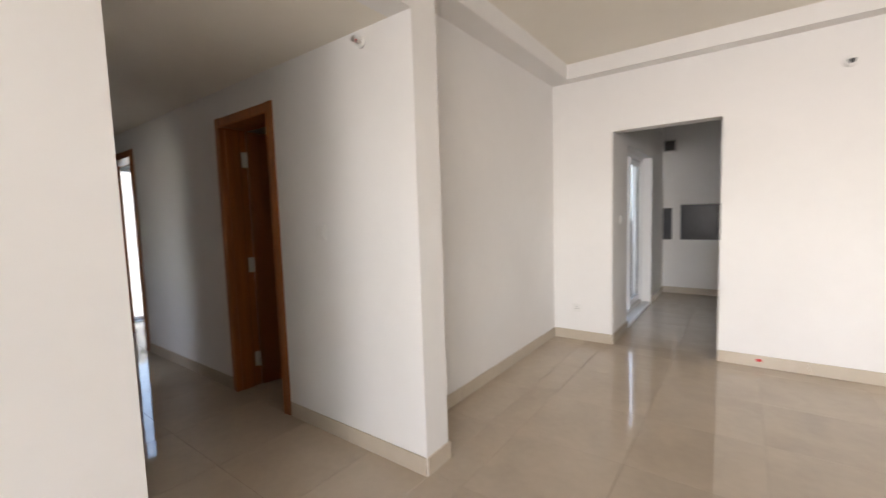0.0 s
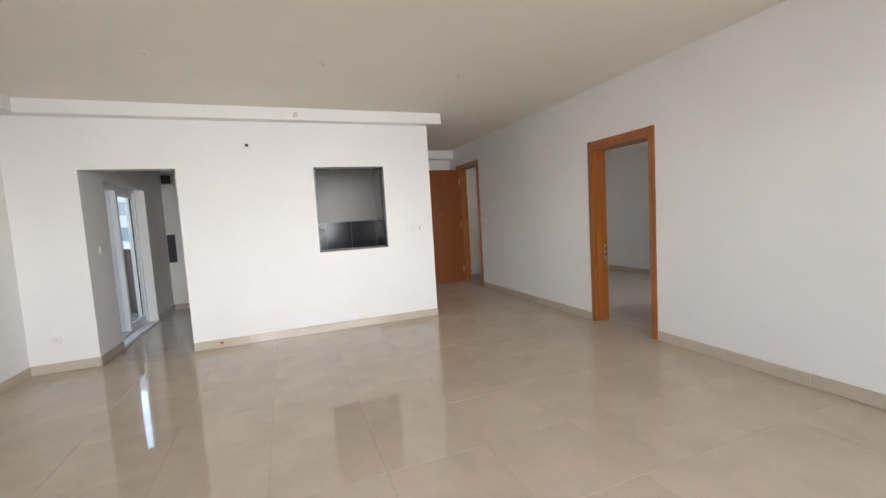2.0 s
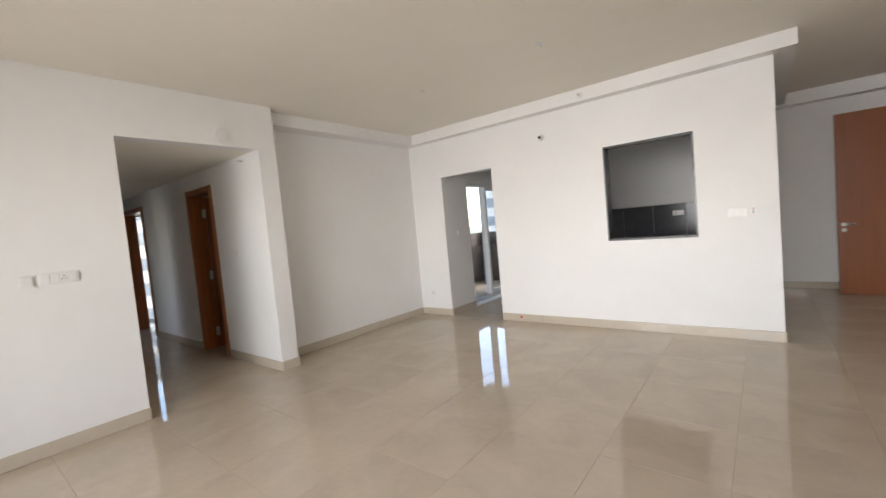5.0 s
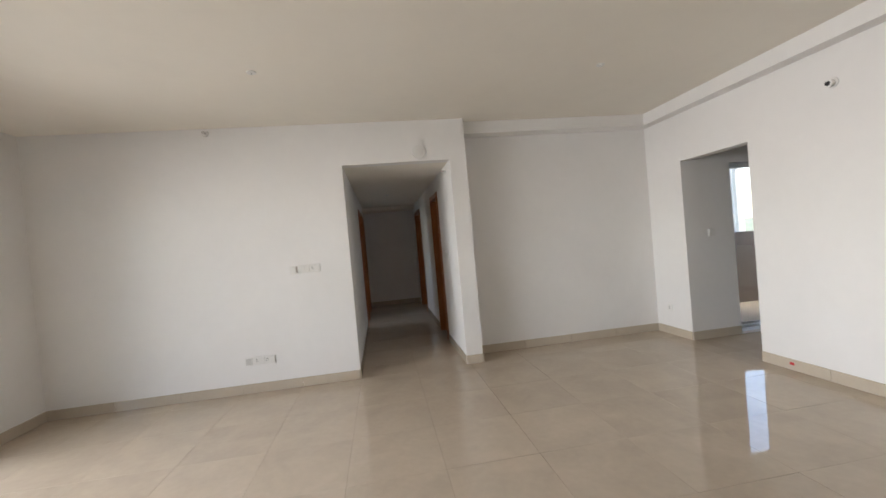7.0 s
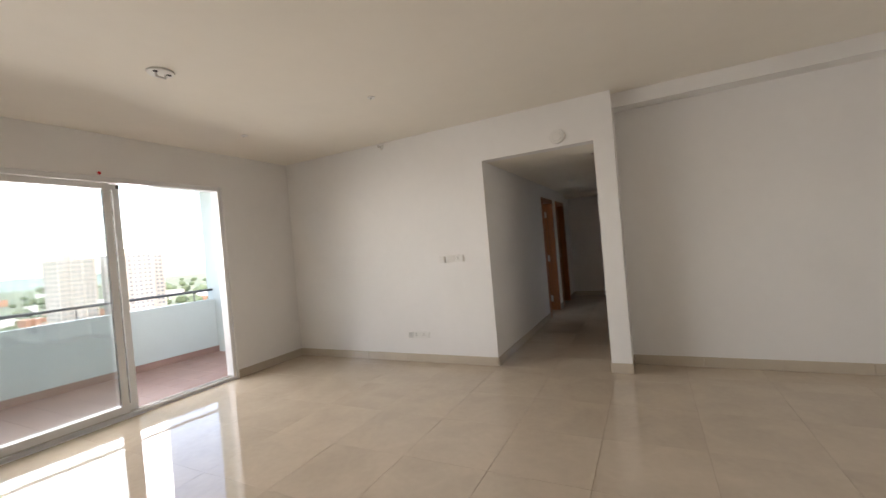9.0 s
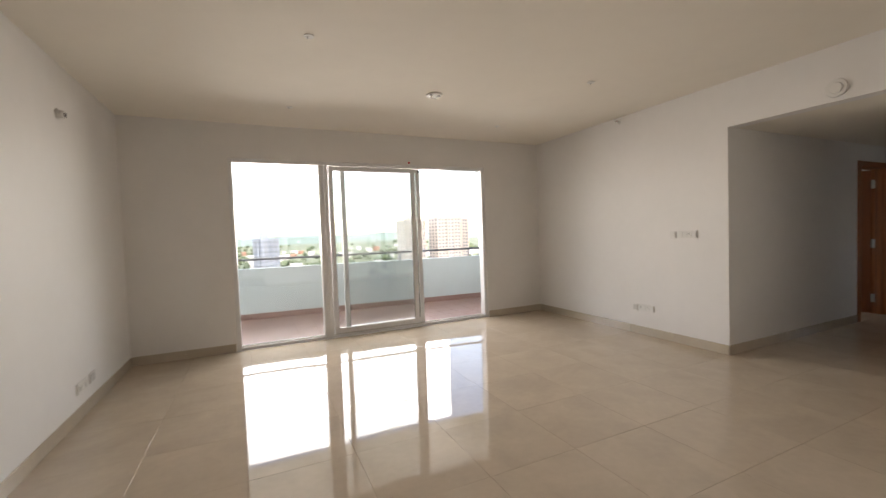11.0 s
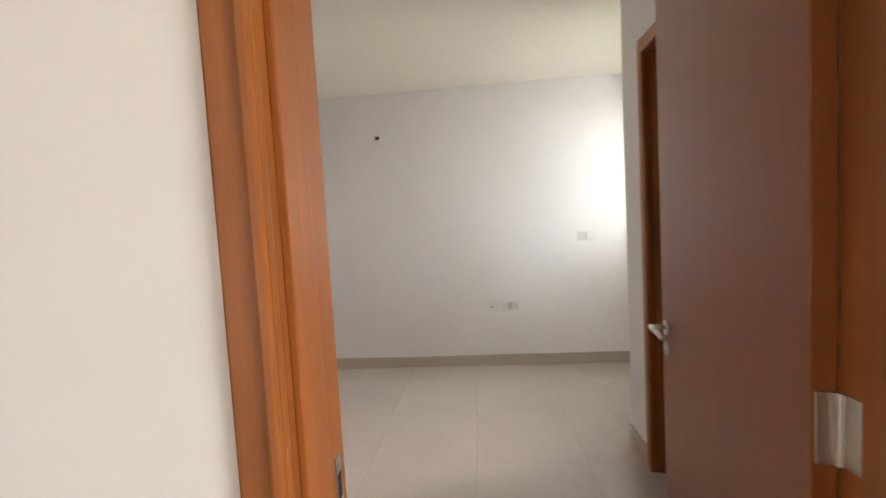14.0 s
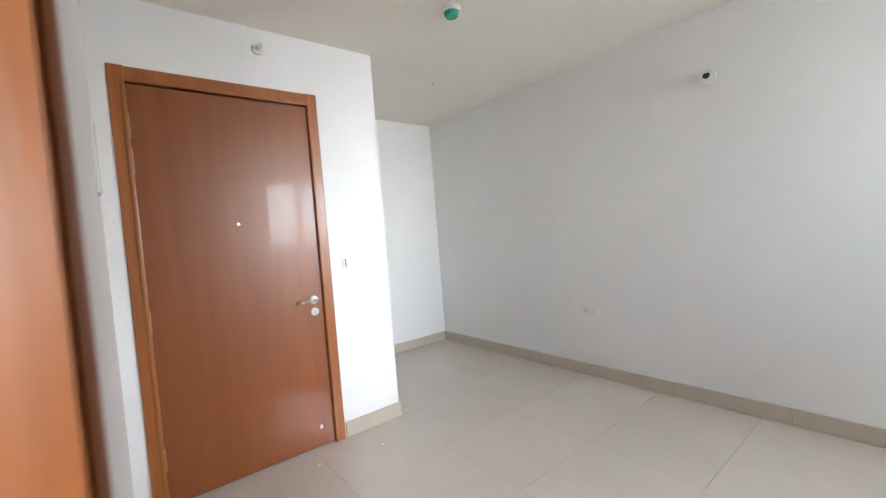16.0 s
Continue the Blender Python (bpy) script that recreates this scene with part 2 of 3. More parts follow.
wall("wall_bedroom_window", 3.45, FY - T, FX + T, FY, -0.1, CEILING, "x", [(3.56, 4.64, 1.05, 2.25)])
wall("wall_bathroom_back", DX, FY - T - 1.2, 3.45, FY - 1.2, -0.1, CEILING, "x")
wall("wall_bathroom_end", 3.30, FY - 1.2, 3.45, FY - T, -0.1, CEILING, "y")
# lift lobby outside the entrance
wall("wall_lobby_end", 3.0, 1.4, 3.11, 3.3, -0.1, CEILING, "y")
wall("wall_lobby_near", DX, 1.25, 3.0, 1.4, -0.1, CEILING, "x")
wall("wall_lobby_far", DX, 3.15, 3.0, 3.3, -0.1, CEILING, "x")


def slab(name, mat, label, *boxes, category="ceiling"):
    return tagged(part(name, B(*boxes), mat), label, category, kind="structure")


slab("ceiling", CEIL, "off-white painted flat ceiling of the living room", (XR - T, YB - T, CEILING, XD, 3.3, CEILING + 0.15))
slab("ceiling_corridor", CEIL, "lowered off-white corridor ceiling", (-9.6, CO0, COZ, XL - T, CO1, COZ + 0.1), (-9.6, CO0, COZ - 0.09, -9.15, CO1, COZ))
slab("ceiling_back_rooms", CEIL, "plain off-white ceiling", (-9.9, -6.75, CEILING, XR - T, 1.15, CEILING + 0.15))
slab("ceiling_bedroom", CEIL, "off-white painted bedroom ceiling", (DX, FY - T - 1.2, BC, FX, 2.03, BC + 0.12))
slab("ceiling_lobby", CEIL, "plain white lobby ceiling", (DX, 1.25, 2.7, 3.11, 3.3, 2.79))
for n, b in (("beam_kitchen", (-4.30, -0.143, 2.65, 0.162, 0.0, CEILING)), ("beam_recess", (XR, -2.485, 2.65, -4.30, 0.0, CEILING)),
             ("beam_foyer_side", (0.0, 0.0, 2.65, 0.162, 2.75, CEILING)), ("beam_foyer_end", (0.0, 2.75, 2.62, XD, 2.95, CEILING))):
    tagged(part(n, B(b), PAINT), "white boxed-in ceiling beam along the wall", "beam", kind="structure")

# ---- doors ----
def doorset(name, m, w, h, t, leaf_open, label, hinge_far=True, leaf_out=True, leaf=True, handle=True, hinges=(0.22, 1.0, 1.84), closer=False, peep=False, head=0.062, rebate=0.048):
    """A wooden frame round an opening: x along the wall, y through it. The leaf hangs on the far or near jamb, on the y = t side or flush with y = 0."""
    d = thing(name, label, "door", m, kind="structure")
    fw, pr = 0.062, 0.016
    for side, x0, x1 in (("left", 0, fw), ("right", w - fw, w)):
        j = part("jamb", B((x0 + (0.012 if side == "left" else -0.0), 0.0, 0, x1 - (0.012 if side == "right" else 0.0), t, h - 0.012)), WOOD, d)
        sx = fw if side == "left" else w - fw
        s = 1 if side == "left" else -1
        ys = (0.0, t - rebate) if leaf_out else (0.048, t)
        part("stop", B((sx, ys[0] + 0.03, 0, sx + s * 0.013, ys[1] - 0.012, h - head - 0.013), bevel=0.003), WOOD, d)
        part("rubber_seal", B((sx, ys[1] - 0.012 if leaf_out else ys[0], 0, sx + s * 0.007, ys[1] - 0.007 if leaf_out else ys[0] + 0.005, h - head - 0.013)), GASKET, d, "grey rubber seal")
    part("head", B((fw, 0.0, h - head, w - fw, t, h - 0.012)), WOOD, d)
    for y0, y1, yb in ((-0.012, 0.004, -0.019), (t - 0.004, t + 0.006, t + 0.009)):
        for x0, x1, bx in ((0.0, 0.068, 0.056), (w - 0.068, w, w - 0.056)) if y0 < 0 else ((0.0, 0.045, 0.03), (w - 0.045, w, w - 0.03)):
            c = part("architrave", B((x0, y0, 0, x1, y1, h + 0.006), bevel=0.005), WOOD, d)
            part("bead", B((bx - 0.009, min(y0, yb), 0, bx + 0.009, max(y1, yb), h - 0.055), bevel=0.005), WOOD, c)
        c = part("architrave", B((0.068, y0 + 0.001, h - head - 0.006, w - 0.068, y1 - 0.001, h + 0.003), bevel=0.004), WOOD, d)
        part("bead", B((0.06, min(y0, yb) + 0.001, h - 0.069, w - 0.06, max(y1, yb) - 0.001, h - 0.051), bevel=0.005), WOOD, c)
    if not leaf:
        return d
    lw, lt, lh = w - 2 * fw - 0.006, 0.038, h - head - 0.012
    # leaf in its own axes: hinge at the origin, x towards the lock, y out of the room it opens into
    if leaf_out:
        base = (pose(w - fw - 0.003, t - 0.004, 0, 0, 0, 180 - leaf_open) if hinge_far else pose(fw + 0.003, t - 0.004, 0, 0, 0, leaf_open))
        ylo, yhi = (0.0, lt) if hinge_far else (-lt, 0.0)
    else:
        base = (pose(w - fw - 0.003, 0.004, 0, 0, 0, 180 + leaf_open) if hinge_far else pose(fw + 0.003, 0.004, 0, 0, 0, -leaf_open))
        ylo, yhi = (-lt, 0.0) if hinge_far else (0.0, lt)
    lf = part("leaf", B((0.002, ylo, 0.008, lw, yhi, lh), bevel=0.003), LEAF, d, "flush veneered door leaf", m=base)
    if handle:
        for sgn, yf in ((-1, ylo), (1, yhi)):
            bm = bmesh.new()
            hz, hx = 0.93, lw - 0.06
            cyl(bm, (hx, yf - sgn * 0.001, hz), (hx, yf + sgn * 0.009, hz), 0.026, bevel=0.002)
            cyl(bm, (hx, yf + sgn * 0.009, hz), (hx, yf + sgn * 0.05, hz), 0.010)
            cyl(bm, (hx + 0.008, yf + sgn * 0.05, hz), (hx - 0.07, yf + sgn * 0.052, hz + 0.002), 0.0095)
            cyl(bm, (hx - 0.07, yf + sgn * 0.052, hz + 0.002), (hx - 0.118, yf + sgn * 0.046, hz - 0.008), 0.0095, 0.007)
            part("lever_handle", bm, STEEL, lf, "brushed steel lever handle", smooth=True)
            bm = bmesh.new()
            cyl(bm, (hx, yf - sgn * 0.001, hz - 0.075), (hx, yf + sgn * 0.008, hz - 0.075), 0.025, bevel=0.002)
            box(bm, hx - 0.005, yf + sgn * 0.007, hz - 0.092, hx + 0.005, yf + sgn * 0.011, hz - 0.062)
            part("key_rosette", bm, STEEL, lf, "round steel key rosette", smooth=True)
    for hz in hinges:
        bm = bmesh.new()
        cyl(bm, (-0.002, yhi if abs(yhi) < 0.001 else ylo, hz - 0.06), (-0.002, yhi if abs(yhi) < 0.001 else ylo, hz + 0.06), 0.008)
        yk = yhi if abs(yhi) < 0.001 else ylo
        yo = ylo if yk == yhi else yhi
        box(bm, -0.0035, yk, hz - 0.06, 0.001, yk + (yo - yk) * 0.85, hz + 0.06, bevel=0.0008)
        for dz in (-0.04, 0.0, 0.04):
            cyl(bm, (-0.0045, yk + (yo - yk) * 0.5, hz + dz), (0.0, yk + (yo - yk) * 0.5, hz + dz), 0.005, n=8)
        part("hinge", bm, STEEL, lf, "steel butt hinge")
        ju = (w - fw - 0.0025, w - fw + 0.001) if hinge_far else (fw - 0.001, fw + 0.0025)
        jv = (t - 0.042, t - 0.005) if leaf_out else (0.005, 0.042)
        part("hinge_plate", B((ju[0], jv[0], hz - 0.06, ju[1], jv[1], hz + 0.06), bevel=0.0007, segs=1), STEEL, d, "steel hinge plate on the jamb")
    if peep:
        bm = cyl(bmesh.new(), (lw * 0.5, ylo - 0.004, 1.42), (lw * 0.5, yhi + 0.004, 1.42), 0.008, n=14)
        part("door_viewer", bm, STEEL, lf, "small round door viewer")
    if closer:
        part("door_bolt", B((lw - 0.1, ylo - 0.012, 0.10, lw - 0.085, ylo, 0.14), bevel=0.003), STEEL, lf)
    return d


WX = lambda x, y: pose(x, y, 0, 0, 0, -90)
bed_door = doorset("door_1", WX(XD, -1.40), 0.95, 2.17, 0.2, 98.2, "orange-brown veneered bedroom door standing wide open", head=0.095, rebate=0.078, hinges=(0.2, 0.965, 1.775))
for z0, z1, mat, lab in ((0.76, 0.94, STEEL, "steel strike plate"),):
    sp = part("strike_plate", B((0.062, 0.155, z0, 0.0645, 0.180, z1), bevel=0.0008), mat, bed_door, lab)
    part("latch_hole", B((0.064, 0.160, 0.865, 0.0655, 0.175, 0.91)), DARK, sp)
    part("bolt_hole", B((0.064, 0.160, 0.79, 0.0655, 0.175, 0.835)), DARK, sp)
doorset("door_2", WX(XD, 2.62), 1.05, 2.42, 0.2, 88, "tall orange-brown veneered entrance door standing open", hinge_far=False, leaf_out=False, peep=True, hinges=(0.25, 1.2, 2.1))
doorset("door_3", pose(-6.15, CO1, 0), 0.78, 2.13, 0.19, 78, "dark brown veneered corridor door, half open", hinge_far=False)
doorset("door_4", pose(-9.10, CO1, 0), 1.15, 2.13, 0.19, 92, "brown veneered door open to a bright room", hinge_far=True)
doorset("door_5", pose(-6.92, CO0, 0, 0, 0, 180), 0.89, 2.11, T, 70, "brown veneered corridor door, half open", hinge_far=True)
doorset("door_6", pose(-8.12, CO0, 0, 0, 0, 180), 0.82, 2.11, T, 5, "brown veneered corridor door, ajar", hinge_far=True)
door_7 = doorset("door_7", pose(1.815, 0.71, 0), 1.022, 2.2, T, 0, "closed orange-brown veneered door with lever handle", hinge_far=False, leaf_out=False, peep=True, hinges=(0.25, 0.95, 1.75, 1.92))
leaf_7 = next(o for o in door_7.children if o.name.startswith("leaf"))
part("stop_button", cyl(bmesh.new(), (0.805, 0.0, 0.131), (0.805, -0.012, 0.131), 0.013, 0.011, n=16), PLASTIC, leaf_7, "white round stop button", smooth=True)
doorset("door_8", pose(3.21, -2.56, 0, 0, 0, 180), 0.95, 2.17, T, 80, "brown veneered bathroom door, open inwards", hinge_far=True)


# ---- sliding doors and windows ----
def slider(name, m, w, h, posts, label, panes, sash=()):
    """White frame: x along, y through, z up; posts: (x0, x1); panes: glazed spans (x0, x1, y); sash: sliding leaves (x0, x1, y)."""
    d = thing(name, label, "sliding door", m, kind="structure")
    f = 0.05
    part("frame_head", B((f, 0, h - f, w - f, 0.12, h), bevel=0.004), UPVC, d)
    part("frame_sill", B((f, 0, 0, w - f, 0.12, 0.035), bevel=0.004), UPVC, d)
    for y in (0.03, 0.075):
        part("track", B((f, y, 0.035, w - f, y + 0.008, 0.047)), STEEL, d)
    for x in (0, w - f):
        part("frame_side", B((x, 0, 0, x + f, 0.12, h), bevel=0.004), UPVC, d)
    for x0, x1 in posts:
        part("mullion", B((x0, 0.002, 0.035, x1, 0.118, h - f), bevel=0.004), UPVC, d)
    for x0, x1, y in panes:
        g = part("pane", B((x0, y, 0.035, x1, y + 0.006, h - f)), GLASS, d)
        g.visible_shadow = False
    for x0, x1, y in sash:
        s = part("sash", B((x0, y, 0.05, x0 + 0.06, y + 0.04, h - 0.055), (x1 - 0.06, y, 0.05, x1, y + 0.04, h - 0.055), (x0 + 0.06, y + 0.001, h - 0.115, x1 - 0.06, y + 0.039, h - 0.056), (x0 + 0.06, y + 0.001, 0.051, x1 - 0.06, y + 0.039, 0.12)), UPVC, d, "white sliding sash")
        g = part("pane", B((x0 + 0.055, y + 0.017, 0.115, x1 - 0.055, y + 0.023, h - 0.11)), GLASS, s)
        g.visible_shadow = False
        part("glazing_seal", B((x0 + 0.06, y + 0.012, 0.12, x0 + 0.066, y + 0.03, h - 0.115), (x1 - 0.066, y + 0.012, 0.12, x1 - 0.06, y + 0.03, h - 0.115)), GASKET, s)
        part("pull_handle", B((x0 + 0.022, y - 0.016, 0.98, x0 + 0.04, y + 0.0, 1.14), bevel=0.005), UPVC, s)
    return d


# balcony: x runs towards the living room's corridor wall
bal = slider("window_1", pose(0.48, YB - 0.02, 0.0, 0, 0, 180), 3.60, 2.375, [(1.06, 1.13)], "white framed sliding balcony doors, one leaf slid open", [(0.05, 1.06, 0.06)], [(1.19, 2.43, 0.012), (1.36, 2.53, 0.064)])
part("post_cover", B((1.13, -0.004, 0.035, 1.185, 0.008, 2.33), bevel=0.004), UPVC, bal)
part("lock_keep", B((2.47, -0.012, 2.26, 2.50, 0.0, 2.30), bevel=0.003), DARK, bal)
# kitchen utility sliding door
slider("window_2", pose(-4.03, 0.65, 0.03, 0, 0, 90), 1.5, 2.03, [(0.72, 0.78)], "white framed sliding door from the kitchen to a utility balcony", [(0.05, 0.72, 0.06)], [(0.74, 1.44, 0.02)])
slider("window_3", pose(-9.8, -2.44, 0.0, 0, 0, 90), 1.44, 2.15, [(0.7, 0.76)], "white framed glazed door of the far room", [(0.05, 0.7, 0.06), (0.76, 1.39, 0.06)])
slider("window_4", pose(4.64, FY - 0.03, 1.05, 0, 0, 180), 1.08, 1.2, [(0.51, 0.57)], "white framed bedroom window with clear panes", [(0.05, 0.51, 0.05), (0.57, 1.03, 0.05)])

# stone lining of the kitchen hatch
hatch = thing("hatch_lining", "dark grey granite lining of the kitchen serving hatch", "hatch", kind="structure")
part("sill", B((-1.54, -0.008, 1.03, -0.65, T + 0.008, 1.052), bevel=0.003), STONE, hatch)
part("head", B((-1.54, -0.004, 2.088, -0.65, T + 0.004, 2.106), bevel=0.002), STONE, hatch)
for x in (-1.54, -0.668):
    part("cheek", B((x, -0.004, 1.052, x + 0.018, T + 0.004, 2.088), bevel=0.002), STONE, hatch)

# ---- balcony ----
def quad_prism(pts, z0, z1):
    bm = bmesh.new()
    lo = [bm.verts.new((x, y, z0)) for x, y in pts]
    hi = [bm.verts.new((x, y, z1)) for x, y in pts]
    bm.faces.new(lo[::-1]), bm.faces.new(hi)
    for i in range(len(pts)):
        j = (i + 1) % len(pts)
        bm.faces.new((lo[i], lo[j], hi[j], hi[i]))
    bmesh.ops.recalc_face_normals(bm, faces=bm.faces)
    return bm


PA, PB = (2.0, -9.32), (-4.2, -8.88)
px = lambda x, d: PB[1] + (x - PB[0]) * (PA[1] - PB[1]) / (PA[0] - PB[0]) - d
tagged(part("parapet", quad_prism([(-4.2, px(-4.2, 0)), (2.0, px(2.0, 0)), (2.0, px(2.0, 0.13)), (-4.2, px(-4.2, 0.13))], -0.3, 0.86), PARAPET), "pale blue-grey rendered balcony parapet", "parapet", kind="structure")
rail = thing("balcony_rail", "thin grey metal handrail above the balcony parapet", "handrail")
part("rail", cyl(bmesh.new(), (-4.2, px(-4.2, 0.05), 1.02), (2.0, px(2.0, 0.05), 1.02), 0.02), RAIL, rail, smooth=True)
for x in (-3.9, -2.4, -0.9, 0.6, 1.9):
    part("post", cyl(bmesh.new(), (x, px(x, 0.05), 0.86), (x, px(x, 0.05), 1.02), 0.011, n=10), RAIL, rail)
tagged(part("balcony_side_wall", B((-4.35, -9.05, -0.3, -4.2, YB - T, 2.8)), PARAPET), "pale blue-grey rendered balcony side wall", "wall", kind="structure")
tagged(part("balcony_side_wall", B((2.0, -9.6, -0.3, 2.15, YB - T, 2.8)), PARAPET), "pale blue-grey rendered balcony side wall", "wall", kind="structure")
slab("balcony_ceiling", PAINT, "white painted balcony soffit", (-4.35, -9.45, 2.8, 2.15, YB - T, 2.95))
slab("balcony_floor", GROUT, "bedding under the terracotta balcony tiles", (-4.2, -9.45, -0.3, 2.0, YB - T, -0.036), category="floor")
tagged(part("balcony_skirting", quad_prism([(-4.2, px(-4.2, -0.012)), (2.0, px(2.0, -0.012)), (2.0, px(2.0, 0.0) + 0.001), (-4.2, px(-4.2, 0) + 0.001)], -0.03, 0.07), REDTILE), "terracotta tile skirting along the parapet", "skirting", kind="structure")
# ---- utility balcony by the kitchen ----
# Slab out of view, added to keep sky light off the kitchen.
slab("utility_sky_block", PAINT, "unseen white slab added over the utility balcony to cut sky light", (-5.6, 0.3, 2.6, -4.11, 3.45, 2.75))
slab("utility_floor", SKIRT, "pale tiled utility balcony floor", (-5.6, 0.3, -0.2, -4.11, 3.3, 0.0), category="floor")
tagged(part("utility_parapet", B((-5.6, 0.3, 0.0, -5.45, 3.45, 1.15)), BROWNPAINT), "dull brown rendered utility balcony parapet", "parapet", kind="structure")
# This wall is unseen, added to block daylight from the south side.
tagged(part("utility_block_wall", B((-5.6, 0.15, -0.2, XR - T, 0.3, 2.75)), PAINT), "unseen white wall added beside the utility balcony to dim the kitchen", "wall", kind="structure")
tagged(part("utility_side_wall", B((-5.45, 3.3, 0.0, -4.11, 3.45, 1.15)), BROWNPAINT), "dull brown rendered utility balcony wall", "wall", kind="structure")


# ---- skirting: tiles along every wall foot ----
def skirting(name, runs, h=0.1, d=0.011):
    """Runs: (x0, y0, x1, y1, nx, ny): a foot of wall and the way it faces; tiles about 0.6 long."""
    root = thing(name, "beige tile skirting at the foot of the walls", "skirting", kind="structure")
    for x0, y0, x1, y1, nx, ny in runs:
        length = abs(x1 - x0) + abs(y1 - y0)
        k = max(1, round(length / 0.615))
        for i in range(k):
            a, b = i / k, (i + 1) / k
            g = 0.0009 / max(length, 0.1)
            ax, ay, bx, by = x0 + (x1 - x0) * (a + g), y0 + (y1 - y0) * (a + g), x0 + (x1 - x0) * (b - g), y0 + (y1 - y0) * (b - g)
            part("skirting_tile", B((min(ax, bx, ax + nx * d, bx + nx * d), min(ay, by, ay + ny * d, by + ny * d), 0.0005, max(ax, bx, ax + nx * d, bx + nx * d), max(ay, by, ay + ny * d, by + ny * d), h), bevel=0.0025, segs=1), SKIRT, root)
    return root


skirting("baseboard_living", [
    (XR, 0, -3.91, 0, 0, -1), (-3.03, 0, 0, 0, 0, -1), (0, 0.0, 0, 2.95, 1, 0), (0.011, 2.95, XD, 2.95, 0, -1), (-3.91, 0, -3.91, 0.65, 1, 0),
    (XD, 1.55, XD, -1.385, -1, 0), (XD, -2.362, XD, YB, -1, 0), (XD - 0.011, YB, 0.49, YB, 0, 1), (-3.13, YB, XL, YB, 0, 1),
    (XL, YB + 0.011, XL, CO0, 1, 0), (XL, CO1, XL, -2.485, 1, 0), (XR, -2.474, XR, -0.011, 1, 0), (XR, -2.485, XL + 0.011, -2.485, 0, 1)])
skirting("baseboard_corridor", [(XL, CO1, -5.36, CO1, 0, -1), (-6.16, CO1, -7.94, CO1, 0, -1), (XL, CO0, -6.91, CO0, 0, 1), (-7.82, CO0, -8.11, CO0, 0, 1), (-8.95, CO0, -9.6, CO0, 0, 1), (-9.6, CO0, -9.6, CO1, 1, 0)])
skirting("baseboard_bedroom", [(FX, FY, FX, 2.03, -1, 0), (3.26, 2.03, FX - 0.011, 2.03, 0, -1), (3.26, 0.71, 3.26, 2.02, 1, 0), (2.845, 0.71, 3.271, 0.71, 0, -1),
                               (DX, 0.70, DX, -1.38, 1, 0), (3.45, FY, FX - 0.011, FY, 0, 1), (3.45, FY + 0.011, 3.45, -2.56, 1, 0), (3.461, -2.56, 3.22, -2.56, 0, 1)])
skirting("baseboard_kitchen", [(-3.91, 3.15, -T, 3.15, 0, -1), (-3.91, 2.16, -3.91, 3.14, 1, 0)])

# ---- kitchen dado ----
dado = thing("dado", "charcoal glazed tile band on the kitchen wall", "wall tiles", kind="structure")
for i in range(7):
    x0 = -3.66 + i * 0.5
    part("tile", B((x0, 3.138, 0.86, min(x0 + 0.497, -T - 0.014), 3.15, 1.40), bevel=0.002, segs=1), DADO, dado)
part("tile", B((-3.905, 3.138, 0.86, -3.78, 3.15, 1.36), bevel=0.002, segs=1), DADO, dado)
for i in range(6):
    y0 = 0.16 + i * 0.5
    part("tile", B((-T - 0.012, y0, 0.86, -T, min(y0 + 0.497, 3.136), 1.40), bevel=0.002, segs=1), DADO, dado)
part("edge_strip", B((-T - 0.016, 0.16, 1.401, -T, 3.13, 1.415)), GREYP, dado)
part("edge_strip", B((-3.66, 3.134, 1.401, -T - 0.018, 3.15, 1.415)), GREYP, dado)


# ---- electrical plates, sprinklers and ceiling points ----
def plate(name, m, w, h, gangs, label, cat="switch plate", dark=()):
    """A wall plate in the x-z plane facing -y, with rockers or sockets in it."""
    p = thing(name, label, cat, m)
    part("frame", B((-w / 2, -0.010, -h / 2, w / 2, 0, h / 2), bevel=0.003), PLASTIC, p)
    k = len(gangs)
    cw = (w - 0.016) / k
    for i, g in enumerate(gangs):
        x0 = -w / 2 + 0.008 + i * cw
        mod = part("module", B((x0 + 0.0015, -0.0125, -h / 2 + 0.010, x0 + cw - 0.0015, -0.009, h / 2 - 0.010), bevel=0.0015), PLASTIC if g != "d" else GREYP, p)
        if g == "s":
            bm = bmesh.new()
            for dx, dz, r in ((0, 0.012, 0.0045), (-0.010, -0.008, 0.0035), (0.010, -0.008, 0.0035)):
                cyl(bm, (x0 + cw / 2 + dx, -0.0133, dz), (x0 + cw / 2 + dx, -0.012, dz), r, n=10)
            part("socket_holes", bm, DARK, mod)
        elif g == "w":
            part("rocker", B((x0 + 0.004, -0.0155, -h / 2 + 0.016, x0 + cw - 0.004, -0.012, h / 2 - 0.016), bevel=0.002), PLASTIC, mod)
        elif g == "r":
            part("indicator", B((x0 + 0.006, -0.0165, -0.024, x0 + cw - 0.006, -0.012, 0.006), bevel=0.002), DARK, mod)
            part("red_key", B((x0 + 0.006, -0.0165, 0.008, x0 + cw - 0.006, -0.012, 0.026), bevel=0.002), RED, mod)
    return p


FACE_S = lambda x, y, z: pose(x, y, z)                 # plate facing -y
FACE_N = lambda x, y, z: pose(x, y, z, 0, 0, 180)      # facing +y
FACE_E = lambda x, y, z: pose(x, y, z, 0, 0, 90)       # facing +x
FACE_W = lambda x, y, z: pose(x, y, z, 0, 0, -90)      # facing -x
plate("switch_plate", FACE_E(XL, -4.30, 1.255), 0.22, 0.085, "wwsw", "white switch plate with rockers on the living room wall")
